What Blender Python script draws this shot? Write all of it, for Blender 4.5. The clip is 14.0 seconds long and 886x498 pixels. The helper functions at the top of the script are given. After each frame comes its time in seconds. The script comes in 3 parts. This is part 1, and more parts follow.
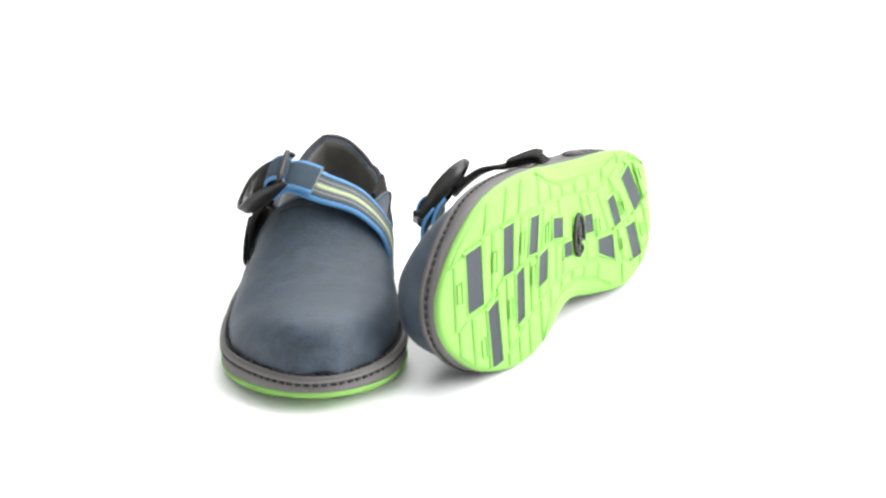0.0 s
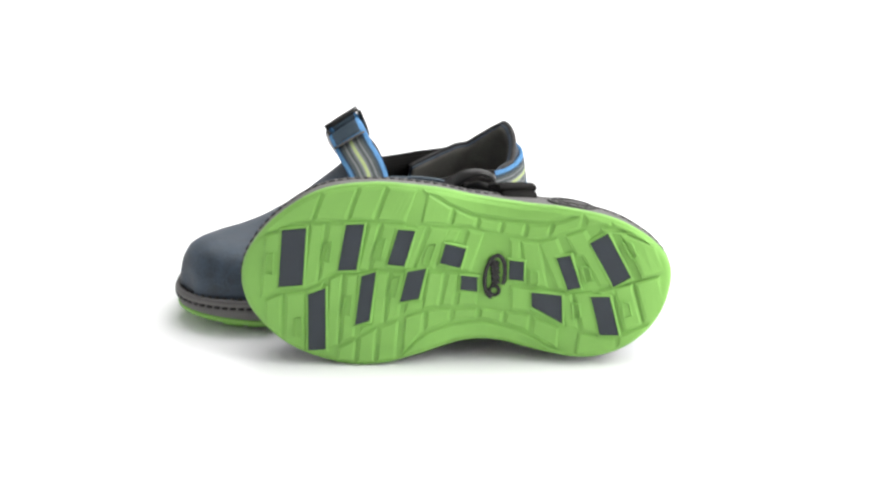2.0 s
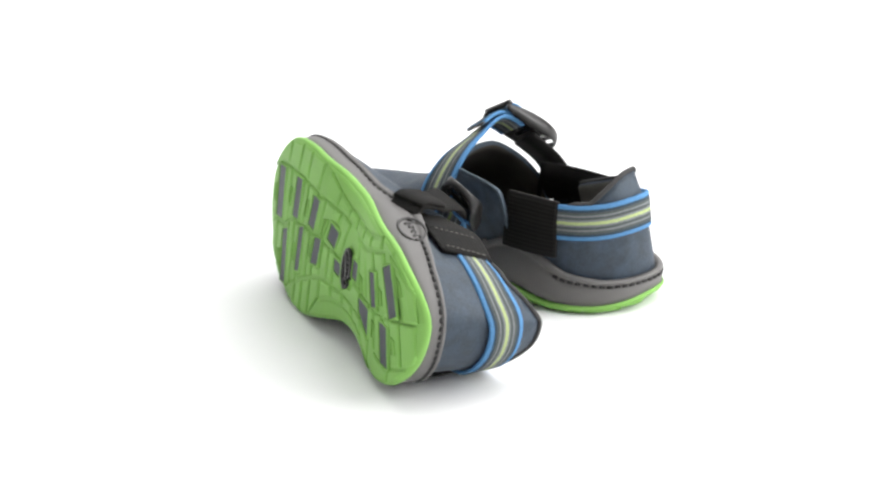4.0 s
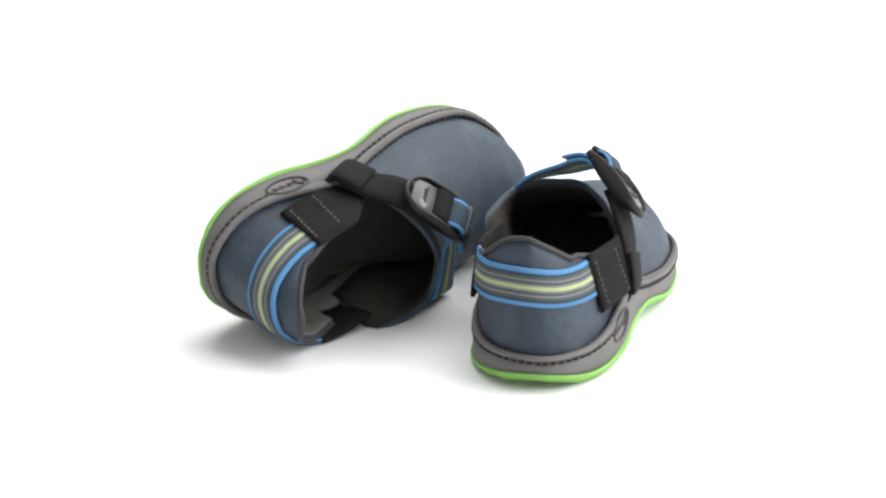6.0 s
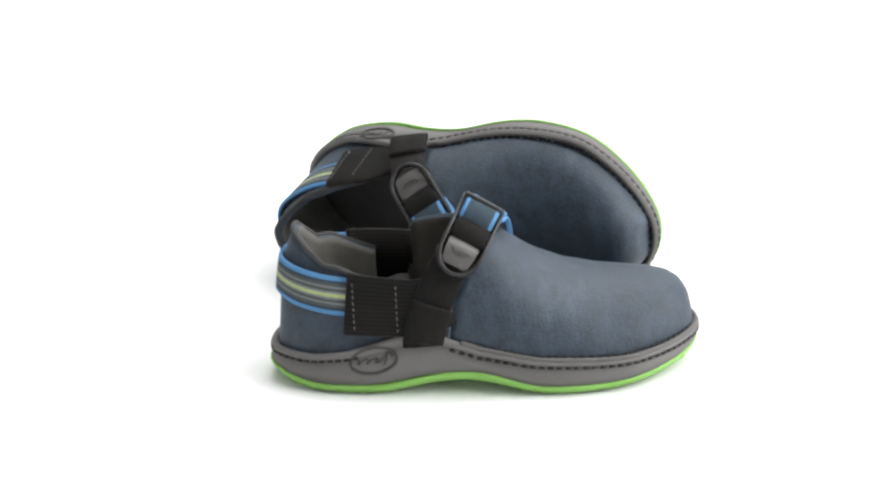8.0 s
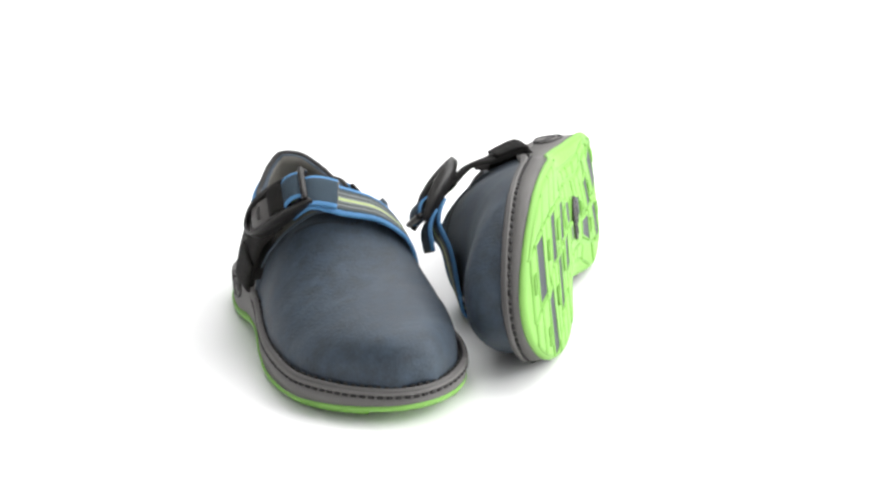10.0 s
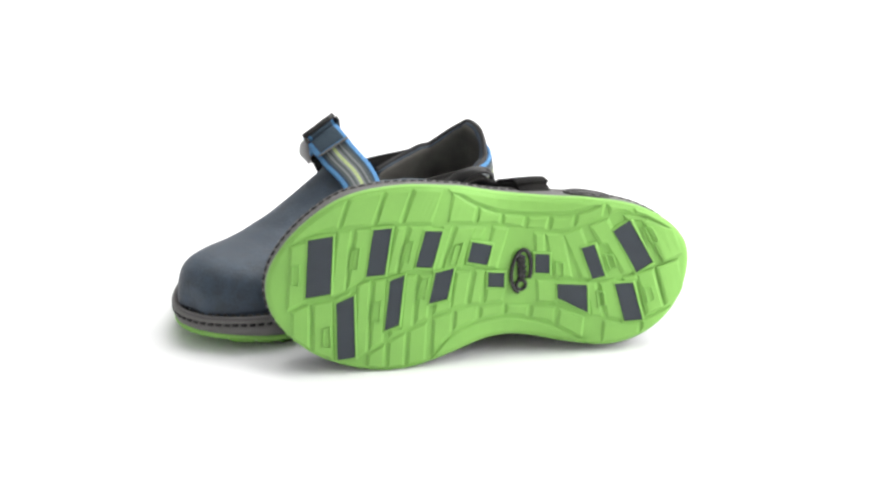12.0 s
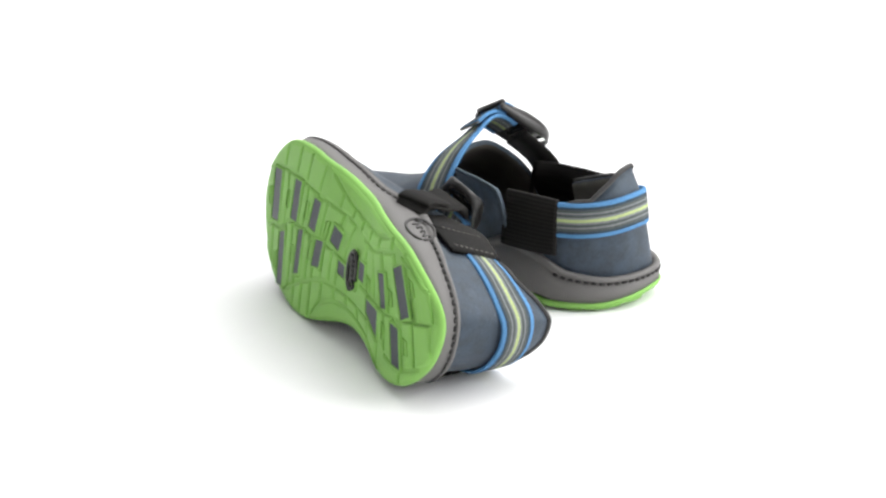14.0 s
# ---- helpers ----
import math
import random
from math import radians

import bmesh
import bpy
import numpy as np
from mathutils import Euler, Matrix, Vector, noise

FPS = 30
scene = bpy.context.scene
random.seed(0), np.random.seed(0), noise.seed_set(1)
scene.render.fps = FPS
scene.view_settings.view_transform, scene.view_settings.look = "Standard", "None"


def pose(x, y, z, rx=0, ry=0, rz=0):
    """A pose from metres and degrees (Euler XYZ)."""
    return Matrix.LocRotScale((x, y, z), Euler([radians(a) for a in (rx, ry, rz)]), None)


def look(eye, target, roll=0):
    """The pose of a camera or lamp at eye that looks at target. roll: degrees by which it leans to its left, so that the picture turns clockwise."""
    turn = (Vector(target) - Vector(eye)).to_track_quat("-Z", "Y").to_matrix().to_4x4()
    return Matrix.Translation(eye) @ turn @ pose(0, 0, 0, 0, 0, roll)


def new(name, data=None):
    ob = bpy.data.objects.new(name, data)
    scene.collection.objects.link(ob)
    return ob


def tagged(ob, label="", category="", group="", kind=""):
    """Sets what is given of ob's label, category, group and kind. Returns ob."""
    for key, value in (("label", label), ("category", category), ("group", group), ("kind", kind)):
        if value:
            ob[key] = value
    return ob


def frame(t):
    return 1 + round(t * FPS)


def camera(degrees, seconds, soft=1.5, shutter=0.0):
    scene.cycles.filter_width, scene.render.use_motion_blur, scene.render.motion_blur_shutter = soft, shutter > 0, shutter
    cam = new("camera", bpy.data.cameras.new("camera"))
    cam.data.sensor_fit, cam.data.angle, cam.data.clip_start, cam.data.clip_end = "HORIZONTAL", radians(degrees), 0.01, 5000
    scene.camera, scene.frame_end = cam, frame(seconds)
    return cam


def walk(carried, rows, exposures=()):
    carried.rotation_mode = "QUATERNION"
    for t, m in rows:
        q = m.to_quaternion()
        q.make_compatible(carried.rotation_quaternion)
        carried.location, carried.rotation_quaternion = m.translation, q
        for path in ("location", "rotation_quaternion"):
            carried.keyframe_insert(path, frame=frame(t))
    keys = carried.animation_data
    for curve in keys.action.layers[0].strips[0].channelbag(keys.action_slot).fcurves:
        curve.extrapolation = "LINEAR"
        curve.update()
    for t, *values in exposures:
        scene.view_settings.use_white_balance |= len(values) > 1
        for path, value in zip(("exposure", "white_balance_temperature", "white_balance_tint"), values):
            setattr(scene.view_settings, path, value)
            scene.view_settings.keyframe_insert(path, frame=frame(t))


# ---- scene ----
from math import sin, cos, pi

# ---- camera: stands still, looks down on the turning shoes ----
cam = camera(22.69, 14.0, soft=2.5)
EYE = (0.0, -1.3757, 0.5701)
AIM = (-0.0004, -0.4415, 0.2137)
walk(cam, [(0.0, look(EYE, AIM, -1.38)), (14.0, look(EYE, AIM, -1.38))],
     exposures=[(0.0, 0.42), (0.1, 0.22), (0.25, 0.0), (14.0, 0.0)])

# ---- light: a white studio with a wide overhead box and a tall box at one side ----
world = bpy.data.worlds.new("studio_air")
scene.world = world
world.use_nodes = True
world.node_tree.nodes["Background"].inputs[0].default_value = (1.0, 1.0, 1.0, 1)
world.node_tree.nodes["Background"].inputs[1].default_value = 0.2


def softbox(name, eye, target, width, height, watts, tint=(1, 1, 1)):
    lamp = bpy.data.lights.new(name, "AREA")
    lamp.shape, lamp.size, lamp.size_y, lamp.energy, lamp.color = "RECTANGLE", width, height, watts, tint
    ob = new(name, lamp)
    ob.matrix_world = look(eye, target)
    return ob


softbox("overhead_softbox", (0.6, 0.95, 2.25), (0, 0, 0), 3.4, 3.4, 126)
softbox("side_softbox", (1.87, -0.45, 1.05), (0, 0, 0.05), 1.6, 1.5, 55)


# ---- materials ----
def material(name, base, rough=0.6, metal=0.0, vary=0.15, scale=40.0, fine=900.0, bump=0.2, depth=0.0004, sheen=0.0, spec=0.5):
    """A surface whose colour varies at two scales, with fine relief."""
    m = bpy.data.materials.new(name)
    m.use_nodes = True
    nt = m.node_tree
    n, l = nt.nodes, nt.links
    b = n["Principled BSDF"]
    b.inputs["Metallic"].default_value = metal
    b.inputs["Specular IOR Level"].default_value = spec
    b.inputs["Sheen Weight"].default_value = sheen
    tc = n.new("ShaderNodeTexCoord")
    big, small = n.new("ShaderNodeTexNoise"), n.new("ShaderNodeTexNoise")
    big.inputs["Scale"].default_value, big.inputs["Detail"].default_value = scale, 5
    small.inputs["Scale"].default_value, small.inputs["Detail"].default_value = fine, 3
    l.new(tc.outputs["Object"], big.inputs["Vector"])
    l.new(tc.outputs["Object"], small.inputs["Vector"])
    mix = n.new("ShaderNodeMix")
    mix.data_type = "RGBA"
    mix.inputs["A"].default_value = (*[c * (1 - vary) for c in base], 1)
    mix.inputs["B"].default_value = (*[min(1, c * (1 + vary)) for c in base], 1)
    add = n.new("ShaderNodeMath")
    add.operation = "MULTIPLY_ADD"
    add.inputs[1].default_value = 0.35
    l.new(small.outputs["Fac"], add.inputs[0])
    sub = n.new("ShaderNodeMath")
    sub.operation = "MULTIPLY"
    sub.inputs[1].default_value = 0.65
    l.new(big.outputs["Fac"], sub.inputs[0])
    l.new(sub.outputs[0], add.inputs[2])
    ramp = n.new("ShaderNodeMapRange")
    ramp.inputs["From Min"].default_value, ramp.inputs["From Max"].default_value = 0.33, 0.67
    l.new(add.outputs[0], ramp.inputs["Value"])
    l.new(ramp.outputs[0], mix.inputs["Factor"])
    l.new(mix.outputs["Result"], b.inputs["Base Color"])
    rr = n.new("ShaderNodeMapRange")
    rr.inputs["To Min"].default_value, rr.inputs["To Max"].default_value = max(0.05, rough - 0.1), min(1, rough + 0.1)
    l.new(big.outputs["Fac"], rr.inputs["Value"])
    l.new(rr.outputs[0], b.inputs["Roughness"])
    if bump:
        bp = n.new("ShaderNodeBump")
        bp.inputs["Strength"].default_value, bp.inputs["Distance"].default_value = bump, depth
        l.new(small.outputs["Fac"], bp.inputs["Height"])
        l.new(bp.outputs[0], b.inputs["Normal"])
    return m


def woven(name, stripes, rough=0.8, ribs=5200.0, lengthwise=False):
    """Webbing: colour bands across the width (UV v), fine weave ribs along it (UV u, in metres)."""
    m = bpy.data.materials.new(name)
    m.use_nodes = True
    n, l = m.node_tree.nodes, m.node_tree.links
    b = n["Principled BSDF"]
    b.inputs["Roughness"].default_value = rough
    b.inputs["Specular IOR Level"].default_value = 0.18
    uv = n.new("ShaderNodeUVMap")
    sep = n.new("ShaderNodeSeparateXYZ")
    l.new(uv.outputs[0], sep.inputs[0])
    jag = n.new("ShaderNodeTexNoise")
    jag.inputs["Scale"].default_value = 900
    tc = n.new("ShaderNodeTexCoord")
    l.new(tc.outputs["Object"], jag.inputs["Vector"])
    off = n.new("ShaderNodeMath")
    off.operation = "MULTIPLY_ADD"
    off.inputs[1].default_value = 0.03
    l.new(jag.outputs["Fac"], off.inputs[0])
    l.new(sep.outputs["Y"], off.inputs[2])
    low = n.new("ShaderNodeMath")
    low.operation = "SUBTRACT"
    low.inputs[1].default_value = 0.015
    l.new(off.outputs[0], low.inputs[0])
    ramp = n.new("ShaderNodeValToRGB")
    ramp.color_ramp.interpolation = "CONSTANT"
    el = ramp.color_ramp.elements
    while len(el) < len(stripes):
        el.new(0.5)
    for e, (at, col) in zip(el, stripes):
        e.position, e.color = at, (*col, 1)
    l.new(low.outputs[0], ramp.inputs[0])
    dirt = n.new("ShaderNodeMix")
    dirt.data_type, dirt.blend_type = "RGBA", "MULTIPLY"
    dirt.inputs["Factor"].default_value = 0.45
    l.new(ramp.outputs[0], dirt.inputs["A"])
    l.new(jag.outputs["Fac"], dirt.inputs["B"])
    wave = n.new("ShaderNodeMath")
    wave.operation = "SINE"
    mul = n.new("ShaderNodeMath")
    mul.operation = "MULTIPLY"
    mul.inputs[1].default_value = ribs * (1 if not lengthwise else 0.03)
    l.new(sep.outputs["Y" if lengthwise else "X"], mul.inputs[0])
    l.new(mul.outputs[0], wave.inputs[0])
    bp = n.new("ShaderNodeBump")
    bp.inputs["Strength"].default_value, bp.inputs["Distance"].default_value = 0.35, 0.0003
    l.new(wave.outputs[0], bp.inputs["Height"])
    l.new(bp.outputs[0], b.inputs["Normal"])
    # crests lightened, gaps darkened: rib highlights and shade put into the weave's colour
    rib_shade = n.new("ShaderNodeMapRange")
    rib_shade.inputs["From Min"].default_value, rib_shade.inputs["From Max"].default_value = -1, 1
    rib_shade.inputs["To Min"].default_value, rib_shade.inputs["To Max"].default_value = (0.65, 1.55) if lengthwise else (0.68, 1.22)
    l.new(wave.outputs[0], rib_shade.inputs["Value"])
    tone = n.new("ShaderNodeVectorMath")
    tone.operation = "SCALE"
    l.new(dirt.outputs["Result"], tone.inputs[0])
    l.new(rib_shade.outputs[0], tone.inputs["Scale"])
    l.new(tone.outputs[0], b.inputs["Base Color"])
    return m


LEATHER = material("navy_nubuck", (0.0238, 0.0375, 0.0555), 0.60, vary=0.36, scale=110, fine=520, bump=0.6, depth=0.0006, sheen=0.05, spec=0.45)


def scuff(m, tone, amount):
    """Pale rubbed streaks and a few creases over a surface."""
    n, l = m.node_tree.nodes, m.node_tree.links
    b = n["Principled BSDF"]
    old = b.inputs["Base Color"].links[0].from_socket
    tc, mp = n.new("ShaderNodeTexCoord"), n.new("ShaderNodeMapping")
    mp.inputs["Scale"].default_value = (30, 75, 50)
    l.new(tc.outputs["Object"], mp.inputs["Vector"])
    streak = n.new("ShaderNodeTexNoise")
    streak.inputs["Scale"].default_value, streak.inputs["Detail"].default_value, streak.inputs["Distortion"].default_value = 1.0, 7, 0.3
    l.new(mp.outputs[0], streak.inputs["Vector"])
    cut = n.new("ShaderNodeMapRange")
    for key, value in (("From Min", .52), ("From Max", .80), ("To Max", amount)):
        cut.inputs[key].default_value = value
    l.new(streak.outputs["Fac"], cut.inputs["Value"])
    mix = n.new("ShaderNodeMix")
    mix.data_type = "RGBA"
    mix.inputs["B"].default_value = (*tone, 1)
    l.new(cut.outputs[0], mix.inputs["Factor"])
    l.new(old, mix.inputs["A"])
    l.new(mix.outputs["Result"], b.inputs["Base Color"])


scuff(LEATHER, (0.085, 0.115, 0.145), 0.36)
LINING = material("grey_lining", (0.15, 0.145, 0.13), 0.9, vary=0.2, scale=60, fine=1200, bump=0.4, spec=0.2)
MIDSOLE = material("taupe_rubber", (0.128, 0.123, 0.119), 0.62, vary=0.08, scale=50, fine=1800, bump=0.1, spec=0.4)
WELT_LIP = material("grey_rubber", (0.09, 0.086, 0.084), 0.6, vary=0.08, scale=50, fine=1800, bump=0.1, spec=0.4)
GREEN = material("lime_rubber", (0.213, 0.442, 0.096), 0.55, vary=0.06, scale=30, fine=1500, bump=0.08, spec=0.28)
PAD = material("slate_rubber", (0.020, 0.0265, 0.036), 0.5, vary=0.1, scale=90, fine=1800, bump=0.15)
BLACK = material("black_plastic", (0.014, 0.013, 0.0125), 0.36, vary=0.2, scale=120, fine=2500, bump=0.1, spec=0.4)
PLATE = material("smoke_grey_plastic", (0.085, 0.08, 0.078), 0.24, vary=0.1, scale=120, fine=2500, bump=0.05)
THREAD = material("black_thread", (0.018, 0.017, 0.017), 0.8, fine=3000)
DARK_LINING = material("dark_brown_lining", (0.048, 0.043, 0.037), 0.9, vary=0.25, scale=60, fine=1200, bump=0.4, spec=0.2)
# the badge is midsole taupe; its relief's shadow is put in as darker colour
EMBOSS = material("relief_shade_taupe", (0.04, 0.038, 0.037), 0.6, vary=0.08, scale=50, fine=1800, bump=0.1)
FOOTBED = material("dark_footbed", (0.042, 0.041, 0.041), 0.9, vary=0.25, scale=60, fine=900)
WHITE = material("white_sweep", (0.86, 0.86, 0.86), 0.75, vary=0.008, scale=2, fine=60, bump=0.0, spec=0.2)
WALL = material("grey_wall_paint", (0.64, 0.64, 0.64), 0.85, vary=0.01, scale=2, fine=80, bump=0.05)
BLUE, NAVY, LIME, ASH, OLIVE = (0.115, 0.30, 0.57), (0.05, 0.075, 0.10), (0.50, 0.60, 0.27), (0.25, 0.265, 0.27), (0.10, 0.115, 0.115)
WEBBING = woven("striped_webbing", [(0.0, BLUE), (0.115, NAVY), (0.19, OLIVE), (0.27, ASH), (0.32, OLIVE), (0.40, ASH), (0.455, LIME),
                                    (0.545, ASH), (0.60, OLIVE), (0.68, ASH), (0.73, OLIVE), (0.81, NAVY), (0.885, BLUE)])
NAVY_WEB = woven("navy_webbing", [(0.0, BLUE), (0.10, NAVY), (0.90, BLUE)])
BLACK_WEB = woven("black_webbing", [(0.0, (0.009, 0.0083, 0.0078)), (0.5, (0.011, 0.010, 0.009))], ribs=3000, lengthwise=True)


# ---- mesh helpers ----
def part(name, bm, mat, parent, label="", smooth=True):
    """One mesh object under a thing or a part."""
    me = bpy.data.meshes.new(name)
    bmesh.ops.recalc_face_normals(bm, faces=bm.faces)
    if smooth:
        for f in bm.faces:
            f.smooth = True
    bm.to_mesh(me)
    bm.free()
    for m in (mat if isinstance(mat, (list, tuple)) else [mat]):
        me.materials.append(m)
    ob = new(name, me)
    ob.parent = parent
    return tagged(ob, label)


def spline(points, count, closed=False):
    """Catmull-Rom through the points, at even steps of length."""
    p = np.array(points, float)
    k = len(p)
    out = []
    for i in range(k if closed else k - 1):
        if closed:
            a, b, c, d = (p[(i + j - 1) % k] for j in range(4))
        else:
            b, c = p[i], p[i + 1]
            a = p[i - 1] if i else 2 * b - c
            d = p[i + 2] if i + 2 < k else 2 * c - b
        for s in np.linspace(0, 1, 24, endpoint=False):
            out.append(0.5 * (2 * b + (c - a) * s + (2 * a - 5 * b + 4 * c - d) * s * s + (3 * b - a - 3 * c + d) * s ** 3))
    out.append(p[0] if closed else p[-1])
    out = np.array(out)
    way = np.r_[0, np.cumsum(np.linalg.norm(np.diff(out, axis=0), axis=1))]
    at = np.linspace(0, way[-1], count + 1)[:-1] if closed else np.linspace(0, way[-1], count)
    return np.stack([np.interp(at, way, out[:, j]) for j in range(out.shape[1])], 1)


def loft(rows, closed=False, bm=None):
    """Quads between rows of points, each row the same length; closed: each row is a ring."""
    bm = bm or bmesh.new()
    grid = [[bm.verts.new(tuple(v)) for v in row] for row in rows]
    for r in range(len(grid) - 1):
        n = len(grid[r])
        for i in range(n if closed else n - 1):
            j = (i + 1) % n
            bm.faces.new((grid[r][i], grid[r][j], grid[r + 1][j], grid[r + 1][i]))
    return bm, grid


def prism(bm, poly, z0, z1, inset):
    """A block over a flat outline, its far face drawn in by inset."""
    p = np.array(poly, float)
    c = p.mean(0)
    rad = np.linalg.norm(p - c, axis=1, keepdims=True)
    q = c + (p - c) * np.maximum(0.3, 1 - inset / np.maximum(rad, 1e-6))
    lo = [bm.verts.new((x, y, z0)) for x, y in p]
    hi = [bm.verts.new((x, y, z1)) for x, y in q]
    bm.faces.new(lo)
    bm.faces.new(hi[::-1])
    for i in range(len(lo)):
        j = (i + 1) % len(lo)
        bm.faces.new((lo[i], hi[i], hi[j], lo[j]))
    return bm


def strip(path, out, width, thick, flare=None):
    """A flat band along a path; out gives the way off the shoe at each point. UV: metres along, 0 to 1 across."""
    p = np.array(path, float)
    t = np.gradient(p, axis=0)
    t /= np.linalg.norm(t, axis=1, keepdims=True)
    o = np.array(out, float)
    o -= (o * t).sum(1, keepdims=True) * t
    o /= np.linalg.norm(o, axis=1, keepdims=True)
    side = np.cross(t, o)
    way = np.r_[0, np.cumsum(np.linalg.norm(np.diff(p, axis=0), axis=1))]
    w = np.full(len(p), width) if flare is None else np.array(flare)
    cross = [(-0.5, -0.5), (-0.5, 0.2), (-0.46, 0.5), (-0.2, 0.62), (0.2, 0.62), (0.46, 0.5), (0.5, 0.2), (0.5, -0.5)]
    bm = bmesh.new()
    uv = bm.loops.layers.uv.new("UVMap")
    rows = [[bm.verts.new(tuple(p[i] + side[i] * w[i] * a + o[i] * thick * b)) for a, b in cross] for i in range(len(p))]
    n = len(cross)
    for i in range(len(p) - 1):
        for k in range(n):
            j = (k + 1) % n
            f = bm.faces.new((rows[i][k], rows[i][j], rows[i + 1][j], rows[i + 1][k]))
            for lp, (u, v) in zip(f.loops, ((way[i], cross[k][0]), (way[i], cross[j][0]), (way[i + 1], cross[j][0]), (way[i + 1], cross[k][0]))):
                lp[uv].uv = (u, v + 0.5)
    bm.faces.new(rows[0][::-1])
    bm.faces.new(rows[-1])
    return bm


def tube(path, radius, sides=8, closed=False, bm=None):
    p = np.array(path, float)
    t = np.gradient(p, axis=0) if not closed else np.roll(p, -1, 0) - np.roll(p, 1, 0)
    rows = []
    for q, d in zip(p, t):
        d = Vector(d).normalized()
        a = d.orthogonal().normalized() if abs(d.z) > 0.9 else d.cross(Vector((0, 0, 1))).normalized()
        b = d.cross(a)
        rows.append([Vector(q) + radius * (cos(2 * pi * k / sides) * a + sin(2 * pi * k / sides) * b) for k in range(sides)])
    bm, grid = loft(rows + (rows[:1] if closed else []), True, bm)
    if not closed:
        bm.faces.new(grid[0][::-1])
        bm.faces.new(grid[-1])
    return bm


# ---- the shoe: x to the inner side, y to the toe, z up from the tread, in metres ----
OUTLINE = spline([(0, -.0012), (.027, .0060), (.046, .026), (.054, .052), (.050, .085), (.0435, .112), (.0435, .133), (.050, .158), (.0565, .185),
                  (.055, .212), (.0435, .243), (.022, .2650), (0, .2715), (-.0205, .265), (-.042, .2455), (-.058, .218), (-.0625, .184),
                  (-.0585, .150), (-.051, .121), (-.0465, .092), (-.0438, .064), (-.036, .033), (-.020, .009)], 240, True)
_d = np.roll(OUTLINE, -1, 0) - np.roll(OUTLINE, 1, 0)
NORMAL = np.stack([_d[:, 1], -_d[:, 0]], 1) / np.linalg.norm(_d, axis=1, keepdims=True)
_toe = int(OUTLINE[:, 1].argmax())
INNER_EDGE, OUTER_EDGE = OUTLINE[:_toe + 1], np.r_[OUTLINE[:1], OUTLINE[_toe:][::-1]]


def ring(off):
    """The outline moved out by off (a number, or one for each point)."""
    return OUTLINE + NORMAL * np.broadcast_to(np.asarray(off, float), (len(OUTLINE),))[:, None]


def edge(y, inner, inset=0.0):
    e = INNER_EDGE if inner else OUTER_EDGE
    x = np.interp(y, np.maximum.accumulate(e[:, 1]), e[:, 0])
    return x - inset if inner else x + inset


def spring(y):
    """The toe's lift off the ground."""
    return 0.001 * max(0.0, (y - 0.19) / 0.08) ** 2


def waist(x, y):
    """How far the tread arches up between heel and ball, most of all at its edges, and rolls up at heel and toe."""
    if y < .030:
        return .0060 * ((.030 - y) / .030) ** 2
    if y > .180:
        return .0060 * ((y - .180) / .09) ** 2
    if not .055 < y < .170:
        return 0.0
    return (.0015 + .0065 * min(1.2, abs(x) / .046) ** 2) * sin(pi * (y - .055) / .115) ** 2


def rim_height(y):
    """Height of the midsole's upper rim."""
    return float(np.interp(y, [0, .02, .045, .07, .085, .10, .125, .16, .21, .27], [.0225, .023, .0275, .0355, .0395, .038, .0285, .0225, .0205, .0205]))


